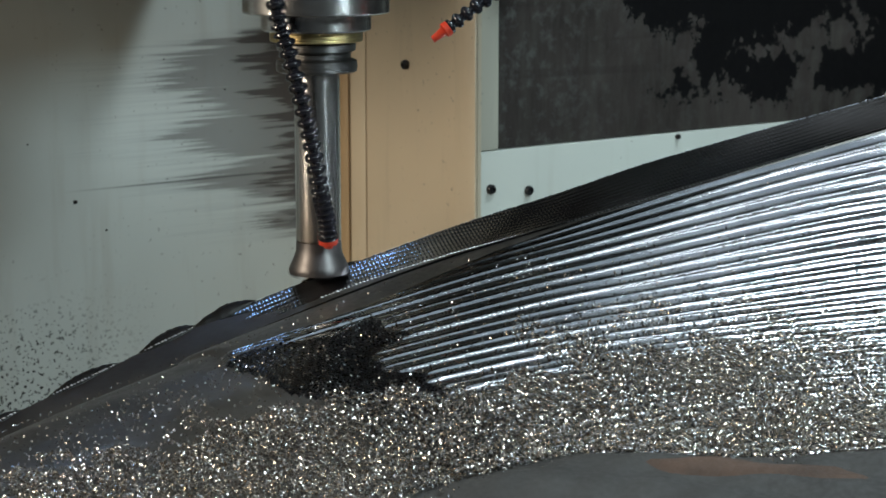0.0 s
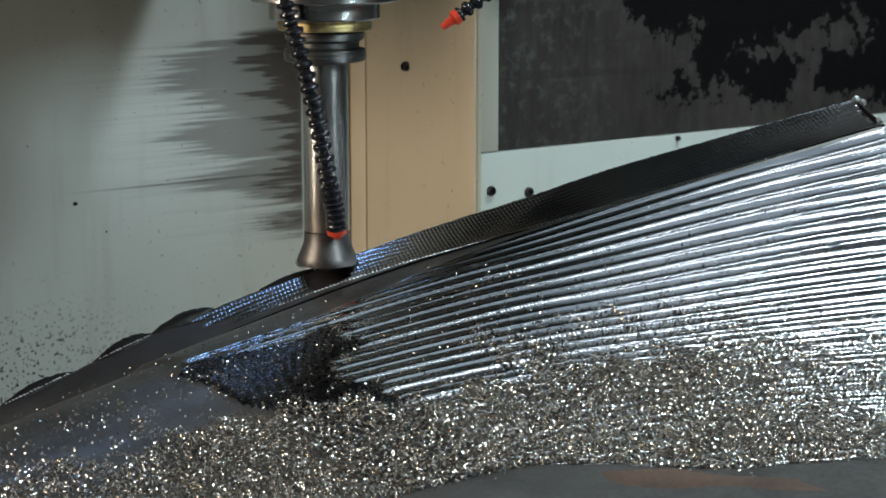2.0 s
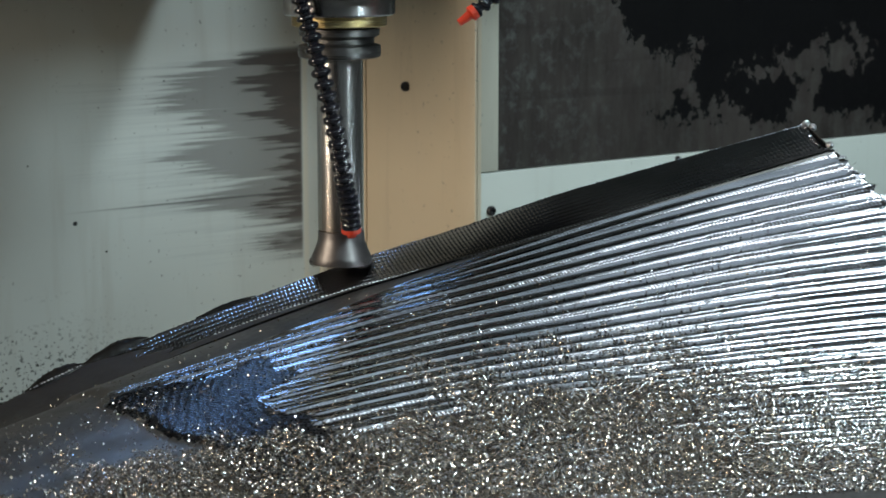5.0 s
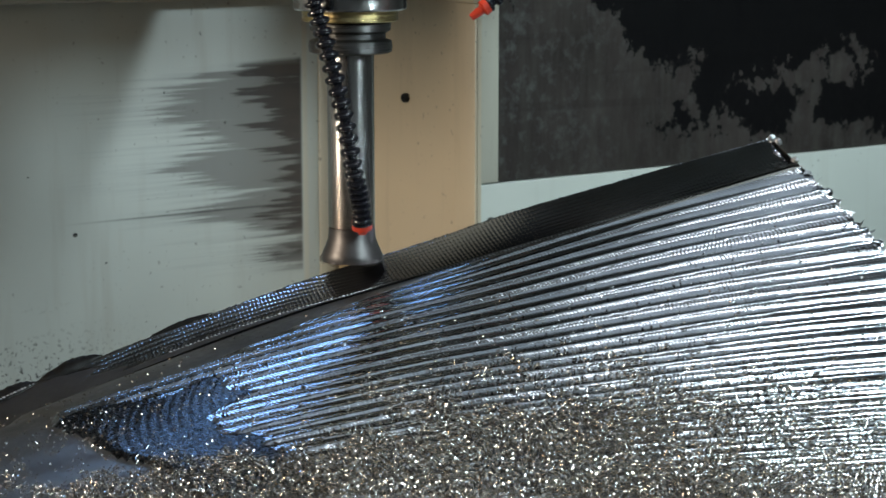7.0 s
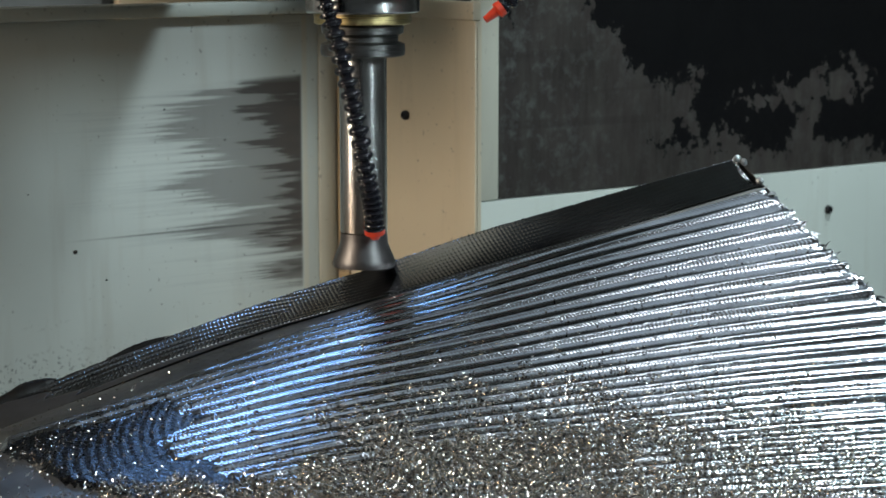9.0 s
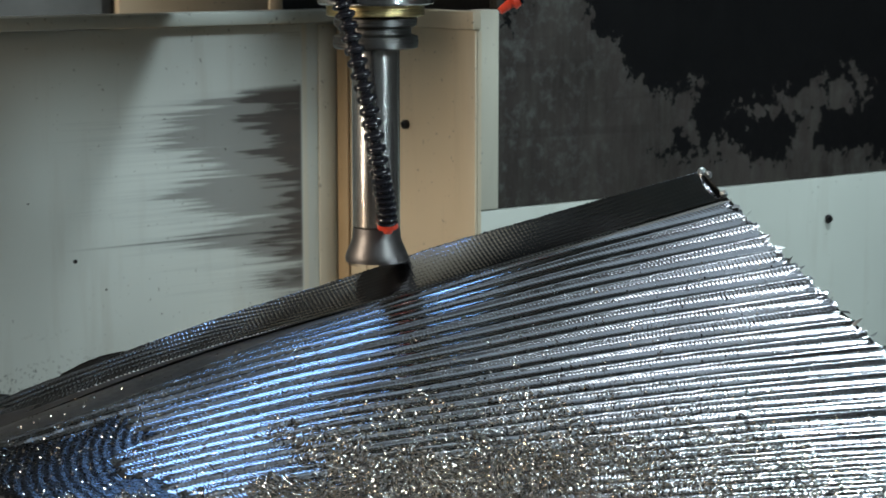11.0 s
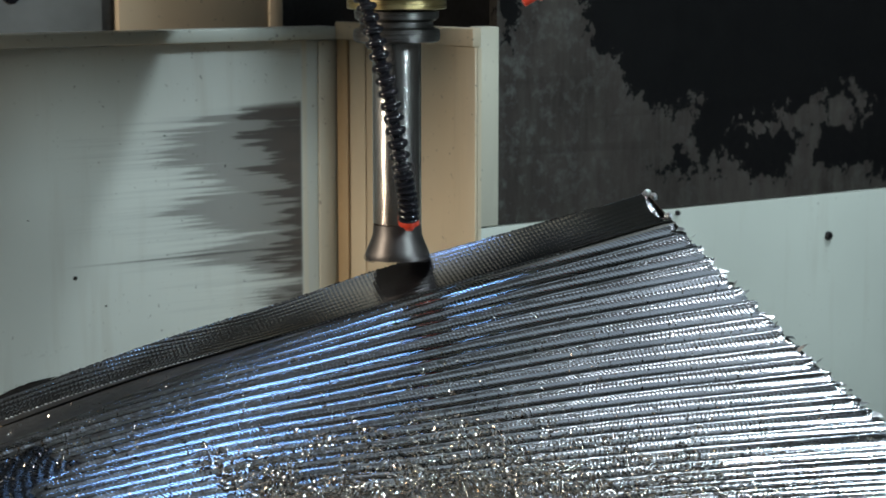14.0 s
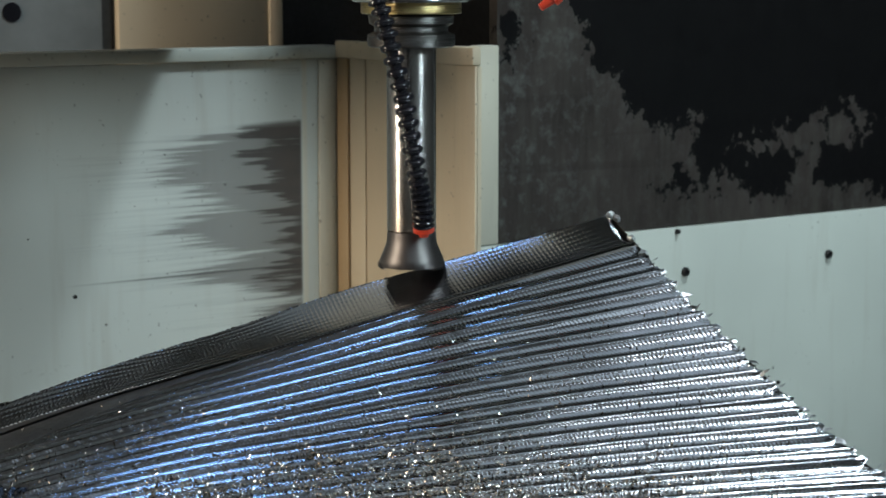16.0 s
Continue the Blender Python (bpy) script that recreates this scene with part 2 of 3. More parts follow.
GRIME = grimy_panel("grimy_dark_panel")
GREY = plain("grey_paint", (0.22, 0.23, 0.23), 0.5)
BLACK = plain("black_oxide", (0.035, 0.034, 0.036), 0.32, 0.6)
OXIDE = turned("blackened_holder_steel", (0.13, 0.125, 0.12), 0.30, 0.9)
CHROME = turned("ground_steel", (0.60, 0.58, 0.56), 0.22, 1.0, 0.0011, 0.35, (0.46, 0.38, 0.31))
BRASS = turned("brass_ring", (0.60, 0.47, 0.22), 0.30)
NICKEL = turned("worn_cutter_steel", (0.20, 0.185, 0.18), 0.42, 1.0, 0.0013, 0.3)
CARBIDE = plain("carbide", (0.10, 0.09, 0.09), 0.35, 0.8)
HOSE = plain("black_plastic", (0.012, 0.012, 0.016), 0.13, 0.0, 0.2)
RED = plain("red_plastic", (0.62, 0.05, 0.02), 0.35, 0.0, 0.15)
CONCRETE = plain("concrete", (0.28, 0.27, 0.25), 0.8, 0.0, 0.3, 3, 0.3)
HALLWALL = plain("hall_plaster", (0.25, 0.25, 0.25), 0.8, 0.0, 0.15, 2, 0.2)


# ---- building helpers ----
def mesh_of(bm, name, material_, smooth=None):
    me = bpy.data.meshes.new(name)
    bm.normal_update()
    bm.to_mesh(me)
    bm.free()
    me.materials.append(material_)
    if smooth is not None:
        me.shade_smooth()
        me.set_sharp_from_angle(angle=radians(smooth))
    return me


def part(name, bm, material_, parent=None, label="", at=None, smooth=35):
    ob = new(name, mesh_of(bm, name, material_, smooth))
    if parent:
        ob.parent = parent
    if at is not None:
        ob.matrix_basis = at
    if label:
        tagged(ob, label)
    return ob


def empty(name, at, label, category, **k):
    ob = new(name)
    ob.empty_display_size = 0.05
    ob.matrix_basis = at
    return tagged(ob, label, category, **k)


def box(x0, x1, y0, y1, z0, z1, bevel=0.0, bm=None):
    own = bm is None
    b = bmesh.new()
    bmesh.ops.create_cube(b, size=1, matrix=Matrix.LocRotScale(((x0 + x1) / 2, (y0 + y1) / 2, (z0 + z1) / 2), None,
                                                               (x1 - x0, y1 - y0, z1 - z0)))
    if bevel:
        bmesh.ops.bevel(b, geom=b.edges[:], offset=bevel, segments=2, affect="EDGES", profile=0.5)
    if own:
        return b
    me = bpy.data.meshes.new("tmp")
    b.to_mesh(me)
    b.free()
    bm.from_mesh(me)
    bpy.data.meshes.remove(me)
    return bm


def lathe(profile, steps=64, m=None):
    """Turned part from (radius, height) pairs round z."""
    b = bmesh.new()
    rings = []
    for r, z in profile:
        rings.append([b.verts.new((r * math.cos(2 * math.pi * i / steps), r * math.sin(2 * math.pi * i / steps), z)) for i in range(steps)])
    for lo, hi in zip(rings, rings[1:]):
        for i in range(steps):
            b.faces.new((lo[i], lo[(i + 1) % steps], hi[(i + 1) % steps], hi[i]))
    b.faces.new(rings[0][::-1])
    b.faces.new(rings[-1])
    bmesh.ops.recalc_face_normals(b, faces=b.faces[:])
    if m is not None:
        bmesh.ops.transform(b, matrix=m, verts=b.verts[:])
    return b


def grid_mesh(name, P, uv, material_, smooth=True):
    """A sheet of quads from an array of points (rows x columns x 3) with a lay map in metres."""
    n, m = P.shape[:2]
    idx = np.arange(n * m).reshape(n, m)
    q = np.stack([idx[:-1, :-1], idx[1:, :-1], idx[1:, 1:], idx[:-1, 1:]], -1).reshape(-1, 4)
    me = bpy.data.meshes.new(name)
    me.from_pydata(P.reshape(-1, 3).tolist(), [], q.tolist())
    lay = me.uv_layers.new(name="lay")
    lay.data.foreach_set("uv", uv.reshape(-1, 2)[q.reshape(-1)].astype(np.float32).reshape(-1))
    me.materials.append(material_)
    if smooth:
        me.shade_smooth()
    return me


# ---- the workpiece's forms: a runs down the ridge, b across the face towards the camera ----
GROOVE = 0.0150


def end_drop(b):
    b = np.asarray(b, float)
    q = np.clip(b - 0.12, 0, 0.29)
    return 0.97 * np.minimum(b, 0.12) + 0.97 * q - 1.25 * q ** 2 + 0.245 * np.maximum(b - 0.41, 0)


def fall(b):
    return 0.285 * np.exp(-np.maximum(b, 0) / 0.134)


def skin(a, b):
    """Mean surface of the milled face: a twisted sheet that bends towards the low end."""
    far = np.maximum(np.asarray(a, float) - 0.6, 0)
    x = 0.451 + b - a
    y = 2.544 - 0.958 * b - 0.12 * a - 0.50 * far ** 2
    z = EYE - 0.321 - end_drop(b) - fall(b) * a - 0.10 * far ** 1.5
    return np.stack(np.broadcast_arrays(x, y, z), -1)


def step01(x, lo, hi):
    t = np.clip((x - lo) / (hi - lo), 0, 1)
    return t * t * (3 - 2 * t)


def band_form(a):
    """Depth, rise and narrowing of the ridge band along the ridge."""
    low, tip = step01(a, 0.48, 0.72), 1 - step01(a, 0.0, 0.14)
    run = 0.100 - 0.037 * low - 0.020 * tip
    rise = 0.0235 - 0.0080 * step01(a, 0.30, 0.50) + 0.0032 * low - 0.004 * step01(a, 0.9, 1.1) + 0.004 * tip
    return run, rise, 1.0 + 0.16 * a


def build_workpiece():
    piece = empty("workpiece", pose(0, 0, 0), "large milled steel workpiece with parallel cutter grooves, clamped on the table", "workpiece")
    rng = np.random.default_rng(4)
    # grooved face
    a = np.concatenate([[-0.004], np.arange(0.0, 1.75, 0.004)])
    per, n = 12, 39
    b = np.arange(0, n * per + 1) * GROOVE / per + 0.004
    A, B = np.meshgrid(a, b, indexing="ij")
    P = skin(A, B)
    # the smooth fillet under the band widens down the ridge; past the step the stock is still smooth
    fillet = 0.004 + 0.088 * step01(A, 0.42, 0.92)
    lay = B - (0.004 + 0.056 * step01(A, 0.15, 1.05)) * (1 - step01(B, 0.06, 0.42))
    ph = (lay / GROOVE) % 1.0
    wob = 0.012 * np.sin(B * 31) + 0.006 * np.sin(B * 83 + 1)
    old = step01(A + wob, 0.998, 1.014)
    rip = step01(B + 0.010 * np.sin(A * 40), 0.113, 0.124) * step01(A + wob - 0.07 * step01(B, 0.15, 0.19) - 0.008 * np.sin(B * 190), 0.822, 0.836) * (1 - old)
    groove = step01(B, fillet, fillet + 0.006) * (1 - old) * (1 - rip)
    # every groove a little off in depth, and a waviness along it
    gi = np.clip((lay / GROOVE).astype(int), 0, n)
    off = rng.normal(0, 0.0006, n + 1)[gi]
    P[..., 2] += groove * ((0.0035 - 0.0009 * step01(A, 0.35, 0.65)) * (2 * np.abs(ph ** 0.72 - 0.5)) ** (2.2 + 1.5 * step01(A, 0.40, 0.65)) + off)
    P[..., 2] += rip * 0.0013 * np.abs(np.sin((A + 1.1 * (B - 0.2) ** 2 * 6 - 0.35 * B) * math.pi / 0.0115)) - rip * 0.0012
    P[..., 2] -= old * 0.006 - old * 0.0004 * np.sin(B * 150 + 3 * np.sin(A * 5))
    jag = rng.normal(0, 0.0022, len(b)) + 0.0045 * (2 * np.abs(ph[0] - 0.5)) ** 2
    for k, f in ((0, 1.0), (1, 0.7)):
        P[k, :, 0] += jag * f
        P[k, :, 2] += rng.normal(0, 0.0012, len(b)) * f
    me = grid_mesh("milled_face", P, np.stack([A, B * 1.4], -1), FACE)
    me.materials.append(ROUGH)
    me.materials.append(RIPPLE)
    dull = np.maximum(1 - step01(B, fillet, fillet + 0.004), old)[:-1, :-1] > 0.5
    dull = np.where(dull, 1, np.where(rip[:-1, :-1] > 0.5, 2, 0))
    me.polygons.foreach_set("material_index", dull.astype(np.int32).reshape(-1))
    new("milled_face", me).parent = piece
    # ridge band: one scooped pass with rows of small dimples that die out into a smooth lower strip and a smooth end
    PITCH, ACROSS = 0.0050, 0.0102
    ab = np.concatenate([[-0.004], np.arange(0.0, 1.40, PITCH / 5)])
    c = np.linspace(0, 1, 97)
    A2, C = np.meshgrid(ab, c, indexing="ij")
    base = skin(A2, np.full_like(A2, 0.004))
    run, rise, wide = band_form(A2)
    base[..., 0] += -0.26 * run * C * wide
    base[..., 1] += run * C * wide
    base[..., 2] += (rise * C - 0.0022 * 4 * C * (1 - C)) * wide + 0.003 * (C < 0.02)
    start = 0.02 + 0.26 * step01(A2, 0.45, 0.80)
    worked = step01(C, start, start + 0.012) * (1 - step01(A2 + 0.10 * (1 - C) + 0.012 * np.sin(C * 19), 0.905, 0.93))
    dim = np.abs(np.sin(A2 * math.pi / PITCH)) * np.abs(np.sin((C - start) * run * wide * 1.05 * math.pi / ACROSS))
    base[..., 2] -= worked * dim * (0.40 + 0.60 * step01(A2, 0.35, 0.60)) * (0.00055 + 0.00012 * np.sin(A2 * 61 + C * 7))
    base[..., 2] -= 0.0006 * worked
    torn = rng.normal(0, 0.002, len(c))
    base[0, :, 0] += torn - 0.010 * 4 * c * (1 - c)
    base[0, :, 2] += rng.normal(0, 0.0012, len(c))
    base[:, -1, 2] += rng.normal(0, 0.0006, len(ab)) + 0.0008 * np.abs(np.sin(ab * math.pi / PITCH))
    me = grid_mesh("ridge_band", base, np.stack([A2, C * 0.075], -1), BAND)
    me.materials.append(ROUGH)
    me.polygons.foreach_set("material_index", (worked[:-1, :-1] < 0.5).astype(np.int32).reshape(-1))
    new("ridge_band", me).parent = piece

    def bead_row(line, size, label):
        """A joined row of small cusps left by the cutter along a line of points."""
        bm = bmesh.new()
        for p in line:
            r = size * rng.uniform(0.7, 1.2)
            vs = [bm.verts.new((p[0] + r * dx, p[1] + r * dy, p[2] + r * dz)) for dx, dy, dz in ((1.2, 0, 0), (0.2, 1, 0), (-1.2, 0, 0), (-0.2, -1, 0), (0.4, 0.2, 0.8), (-0.5, -0.2, 0.7))]
            for f in ((0, 1, 4), (1, 2, 5, 4), (2, 3, 5), (3, 0, 4, 5)):
                bm.faces.new([vs[k] for k in f])
        part("cusp_row", bm, BURR, piece, label, smooth=80)

    aa = np.arange(0.12, 0.80, PITCH)
    cc = 0.02 + 0.26 * step01(aa, 0.45, 0.80)
    run, rise, wide = band_form(aa)
    q = skin(aa, np.full_like(aa, 0.004)) + np.stack([-0.26 * run * cc * wide, run * cc * wide, (rise * cc - 0.0022 * 4 * cc * (1 - cc)) * wide + 0.0004], -1)
    bead_row(q, 0.0017, "bright row of cutter cusps")
    # torn burrs along the cut end
    for k in range(34):
        bb = 0.006 + GROOVE * (0.35 + 0.9 * k) * 0.9 + rng.uniform(-0.003, 0.003)
        q = skin(np.array(-0.004), np.array(bb))
        bm = bmesh.new()
        L, W = rng.uniform(0.004, 0.011), rng.uniform(0.002, 0.005)
        vs = [bm.verts.new(v) for v in ((-0.004, -W, 0), (-0.004, W, 0.001), (L * 0.5, -W * 0.6, 0.0025), (L * 0.5, W * 0.7, 0.002), (L, rng.uniform(-W, W) * 0.5, 0.001 + rng.uniform(-0.002, 0.004)))]
        bm.faces.new((vs[0], vs[1], vs[3], vs[2])), bm.faces.new((vs[2], vs[3], vs[4]))
        part("burr", bm, BURR, piece, at=pose(*q, rng.uniform(-50, 50), rng.uniform(-40, 15), rng.uniform(-30, 30)) @ pose(0.002, 0, 0.001))
    for k in range(3):
        bm = lathe([(0.001, 0), (0.005, 0.002), (0.006, 0.005), (0.003, 0.008), (0.0005, 0.009)], 9)
        t = (0.12, 0.80, 0.93)[k]
        run, rise, w0 = band_form(np.array(0.0))
        q = skin(np.array(-0.003), np.array(0.004)) + np.array([-0.26 * run * t, run * t, rise * t])
        part("burr", bm, BURR, piece, at=pose(*q, rng.uniform(-80, 80), 40, rng.uniform(0, 90)))
    # body under the skin
    edge_top = base[:, -1]
    loop = [tuple(v) for v in edge_top[::6]] + [tuple(v) for v in P[-1, ::20]] + [tuple(v) for v in P[::-1][::12, -1]] + [tuple(v) for v in P[0, ::-1][::20]]
    bm = bmesh.new()
    top = [bm.verts.new((v[0], v[1], v[2] - 0.004)) for v in loop]
    bot = [bm.verts.new((v[0], v[1], 0.80)) for v in loop]
    k = len(top)
    for i in range(k):
        bm.faces.new((top[i], top[(i + 1) % k], bot[(i + 1) % k], bot[i]))
    bm.faces.new(bot)
    bmesh.ops.recalc_face_normals(bm, faces=bm.faces[:])
    part("block_side", bm, CAST, piece)
    # slabs of uncut crust left along the ridge
    for a0, a1, h, lit in ((0.735, 0.812, 0.004, 0), (0.872, 0.952, 0.010, 0), (0.948, 1.020, 0.010, 1), (1.045, 1.130, 0.009, 1), (1.160, 1.250, 0.009, 1), (1.29, 1.38, 0.009, 0)):
        aa = np.linspace(a0, a1, 25)
        run, rise, w0 = band_form(aa)
        q = skin(aa, np.full_like(aa, 0.004)) + np.stack([-0.26 * run * w0, run * w0, rise * w0], -1)
        arch = np.sin(np.linspace(0.06, math.pi - 0.06, 25)) ** 0.9 * h * (1 + 0.07 * rng.normal(0, 1, 25))
        rows = []
        thin = np.clip(arch / 0.012, 0.12, 1)
        for dy, f in ((-0.008, -0.5), (-0.006, 0.10), (-0.002, 0.55), (0.003, 0.90), (0.012, 1.0), (0.019, 0.8), (0.022, 0.2), (0.022, -0.6)):
            chip = 0.0006 * rng.normal(0, 1, 25)
            rows.append(np.stack([q[:, 0] - 0.2 * dy * thin + chip, q[:, 1] + dy * thin, q[:, 2] + arch * f + chip * thin], -1))
        g = np.stack(rows, 1)
        ob = new("crust_slab", grid_mesh("crust_slab", g, np.zeros(g.shape[:2] + (2,)), CRUST))
        ob.parent = piece
        if lit:
            at = np.arange(a0 + 0.006, a1 - 0.006, 0.0042)
            bead_row(np.stack([np.interp(at, aa, g[:, 1, k]) for k in range(3)], -1) + np.array([0, -0.0025, 0.0012]), 0.0017, "bright row of cutter cusps")
    # raw shoulder in front with a rusty patch
    aa, bb = np.linspace(0.18, 1.10, 61), np.linspace(0.0, 0.15, 19)
    A3, V = np.meshgrid(aa, bb, indexing="ij")
    g = skin(A3, V + 0.455 - 0.075 * step01(A3, 0.70, 0.92))
    u, v = (A3 - 0.18) / 0.92, V / 0.15
    lift = step01(u, 0, 0.1) * step01(1 - u, 0, 0.12) * step01(v, 0, 0.35)
    g[..., 2] += 0.014 * lift - 0.002 + (0.003 * np.sin(A3 * 37 + V * 50) + 0.0015 * np.sin(A3 * 91 - V * 160)) * lift
    new("raw_shoulder", grid_mesh("raw_shoulder", g, np.zeros(A3.shape + (2,)), CAST)).parent = piece
    sub = g[34:46, 6:12].copy()
    sub[..., 2] += 0.003
    sub[0, :, 2] -= 0.006; sub[-1, :, 2] -= 0.006; sub[:, 0, 2] -= 0.006; sub[:, -1, 2] -= 0.006
    ob = new("rust_patch", grid_mesh("rust_patch", sub, np.zeros(sub.shape[:2] + (2,)), RUST))
    ob.parent = piece
    return piece


workpiece = build_workpiece()


# ---- chips ----
def ripple_noise(x, y, rng, n=9):
    """Smooth irregular field of about unit size from a few plane waves."""
    total = np.zeros_like(x)
    for _ in range(n):
        k, d = rng.uniform(0.5, 1.6), rng.uniform(0, 2 * math.pi)
        total += np.sin(k * (x * math.cos(d) + y * math.sin(d)) + rng.uniform(0, 6.3))
    return total / math.sqrt(n)


def build_chips():
    rng = np.random.default_rng(11)
    N = 680000
    a, b = rng.uniform(0.0, 1.5, N), rng.uniform(0.03, 0.52, N)
    s = 0.45 * ripple_noise(a * 30, b * 44, rng) + 0.35 * ripple_noise(a * 90, b * 120, rng) + 0.25 * ripple_noise(a * 260, b * 330, rng)
    edge = 0.160 + 0.030 * step01(a, 0.60, 0.70) + 0.040 * step01(a, 0.70, 0.80) - 0.045 * step01(a, 0.93, 1.06)
    dens = np.clip((b - edge + 0.040 * s) / (0.10 - 0.045 * step01(a, 0.65, 0.80)), 0, 1) ** 1.5
    dens *= np.where(a < 0.62, 0.06 + 0.94 * np.clip((a - 0.10) / 0.52, 0, 1) ** 1.2, 1) * (0.5 + 0.5 * np.clip(0.7 + 0.8 * s, 0, 1))
    dens = np.maximum(dens, np.where(b > 0.10, 0.018, np.where(b > 0.05, 0.007, 0.002)))
    strewn = np.clip((b - edge + 0.07) / 0.09, 0, 1) * np.clip((a - 0.28) / 0.2, 0, 1) * np.clip(0.25 + 0.9 * s, 0, 1.5)
    dens = np.maximum(dens, 0.22 * strewn ** 1.5)
    dens = np.maximum(dens, 0.05 * (a > 0.80) * (b > 0.12) * np.clip(0.6 + 0.8 * s, 0, 1.4))
    low = 0.475 - 0.075 * step01(a, 0.70, 0.92)
    keep = (rng.random(N) < dens * 0.80) & ~((b > low) & (a > 0.2) & (a < 1.08) & (rng.random(N) > 0.04))
    a, b, dens = a[keep], b[keep], dens[keep]
    n = len(a)
    p = skin(a, b)
    p[:, 2] += 0.0015 + rng.uniform(0, 0.008, n) * dens
    L, W, bend = rng.uniform(0.0016, 0.0034, n), rng.uniform(0.0013, 0.0026, n), rng.uniform(0.3, 0.9, n)
    q = rng.normal(0, 1, (n, 4))
    q /= np.linalg.norm(q, axis=1, keepdims=True)
    w, x, y, z = q.T
    R = np.stack([np.stack([1 - 2 * (y * y + z * z), 2 * (x * y - w * z), 2 * (x * z + w * y)], -1),
                  np.stack([2 * (x * y + w * z), 1 - 2 * (x * x + z * z), 2 * (y * z - w * x)], -1),
                  np.stack([2 * (x * z - w * y), 2 * (y * z + w * x), 1 - 2 * (x * x + y * y)], -1)], 1)
    local = np.zeros((n, 8, 3))
    for i in range(4):
        u = (i / 3 - 0.5) * bend * 2
        r = L / (2 * bend)
        for k, side in enumerate((-0.5, 0.5)):
            local[:, 2 * i + k] = np.stack([r * np.sin(u), side * W * (1 - 0.3 * np.abs(u)), r * (1 - np.cos(u))], -1)
    verts = (np.einsum("nij,nkj->nki", R, local) + p[:, None, :]).reshape(-1, 3).tolist()
    quad = np.array([[0, 1, 3, 2], [2, 3, 5, 4], [4, 5, 7, 6]])
    faces = (np.arange(n)[:, None, None] * 8 + quad[None]).reshape(-1, 4).tolist()
    me = bpy.data.meshes.new("metal_chips")
    me.from_pydata(verts, [], faces)
    m, nt, bs = material("chip_steel")
    g = nt.nodes.new("ShaderNodeNewGeometry")
    ramp = nt.nodes.new("ShaderNodeValToRGB")
    ramp.color_ramp.elements[0].color, ramp.color_ramp.elements[1].color = (0.46, 0.47, 0.49, 1), (0.54, 0.42, 0.30, 1)
    e = ramp.color_ramp.elements.new(0.6)
    e.color = (0.52, 0.49, 0.45, 1)
    nt.links.new(g.outputs["Random Per Island"], ramp.inputs[0])
    nt.links.new(ramp.outputs[0], bs.inputs["Base Color"])
    bs.inputs["Metallic"].default_value, bs.inputs["Roughness"].default_value = 1.0, 0.22
    me.materials.append(m)
    return tagged(new("metal_chips", me), "loose curled bright steel chips heaped on the workpiece", "metal chips", kind="stuff")


chips = build_chips()


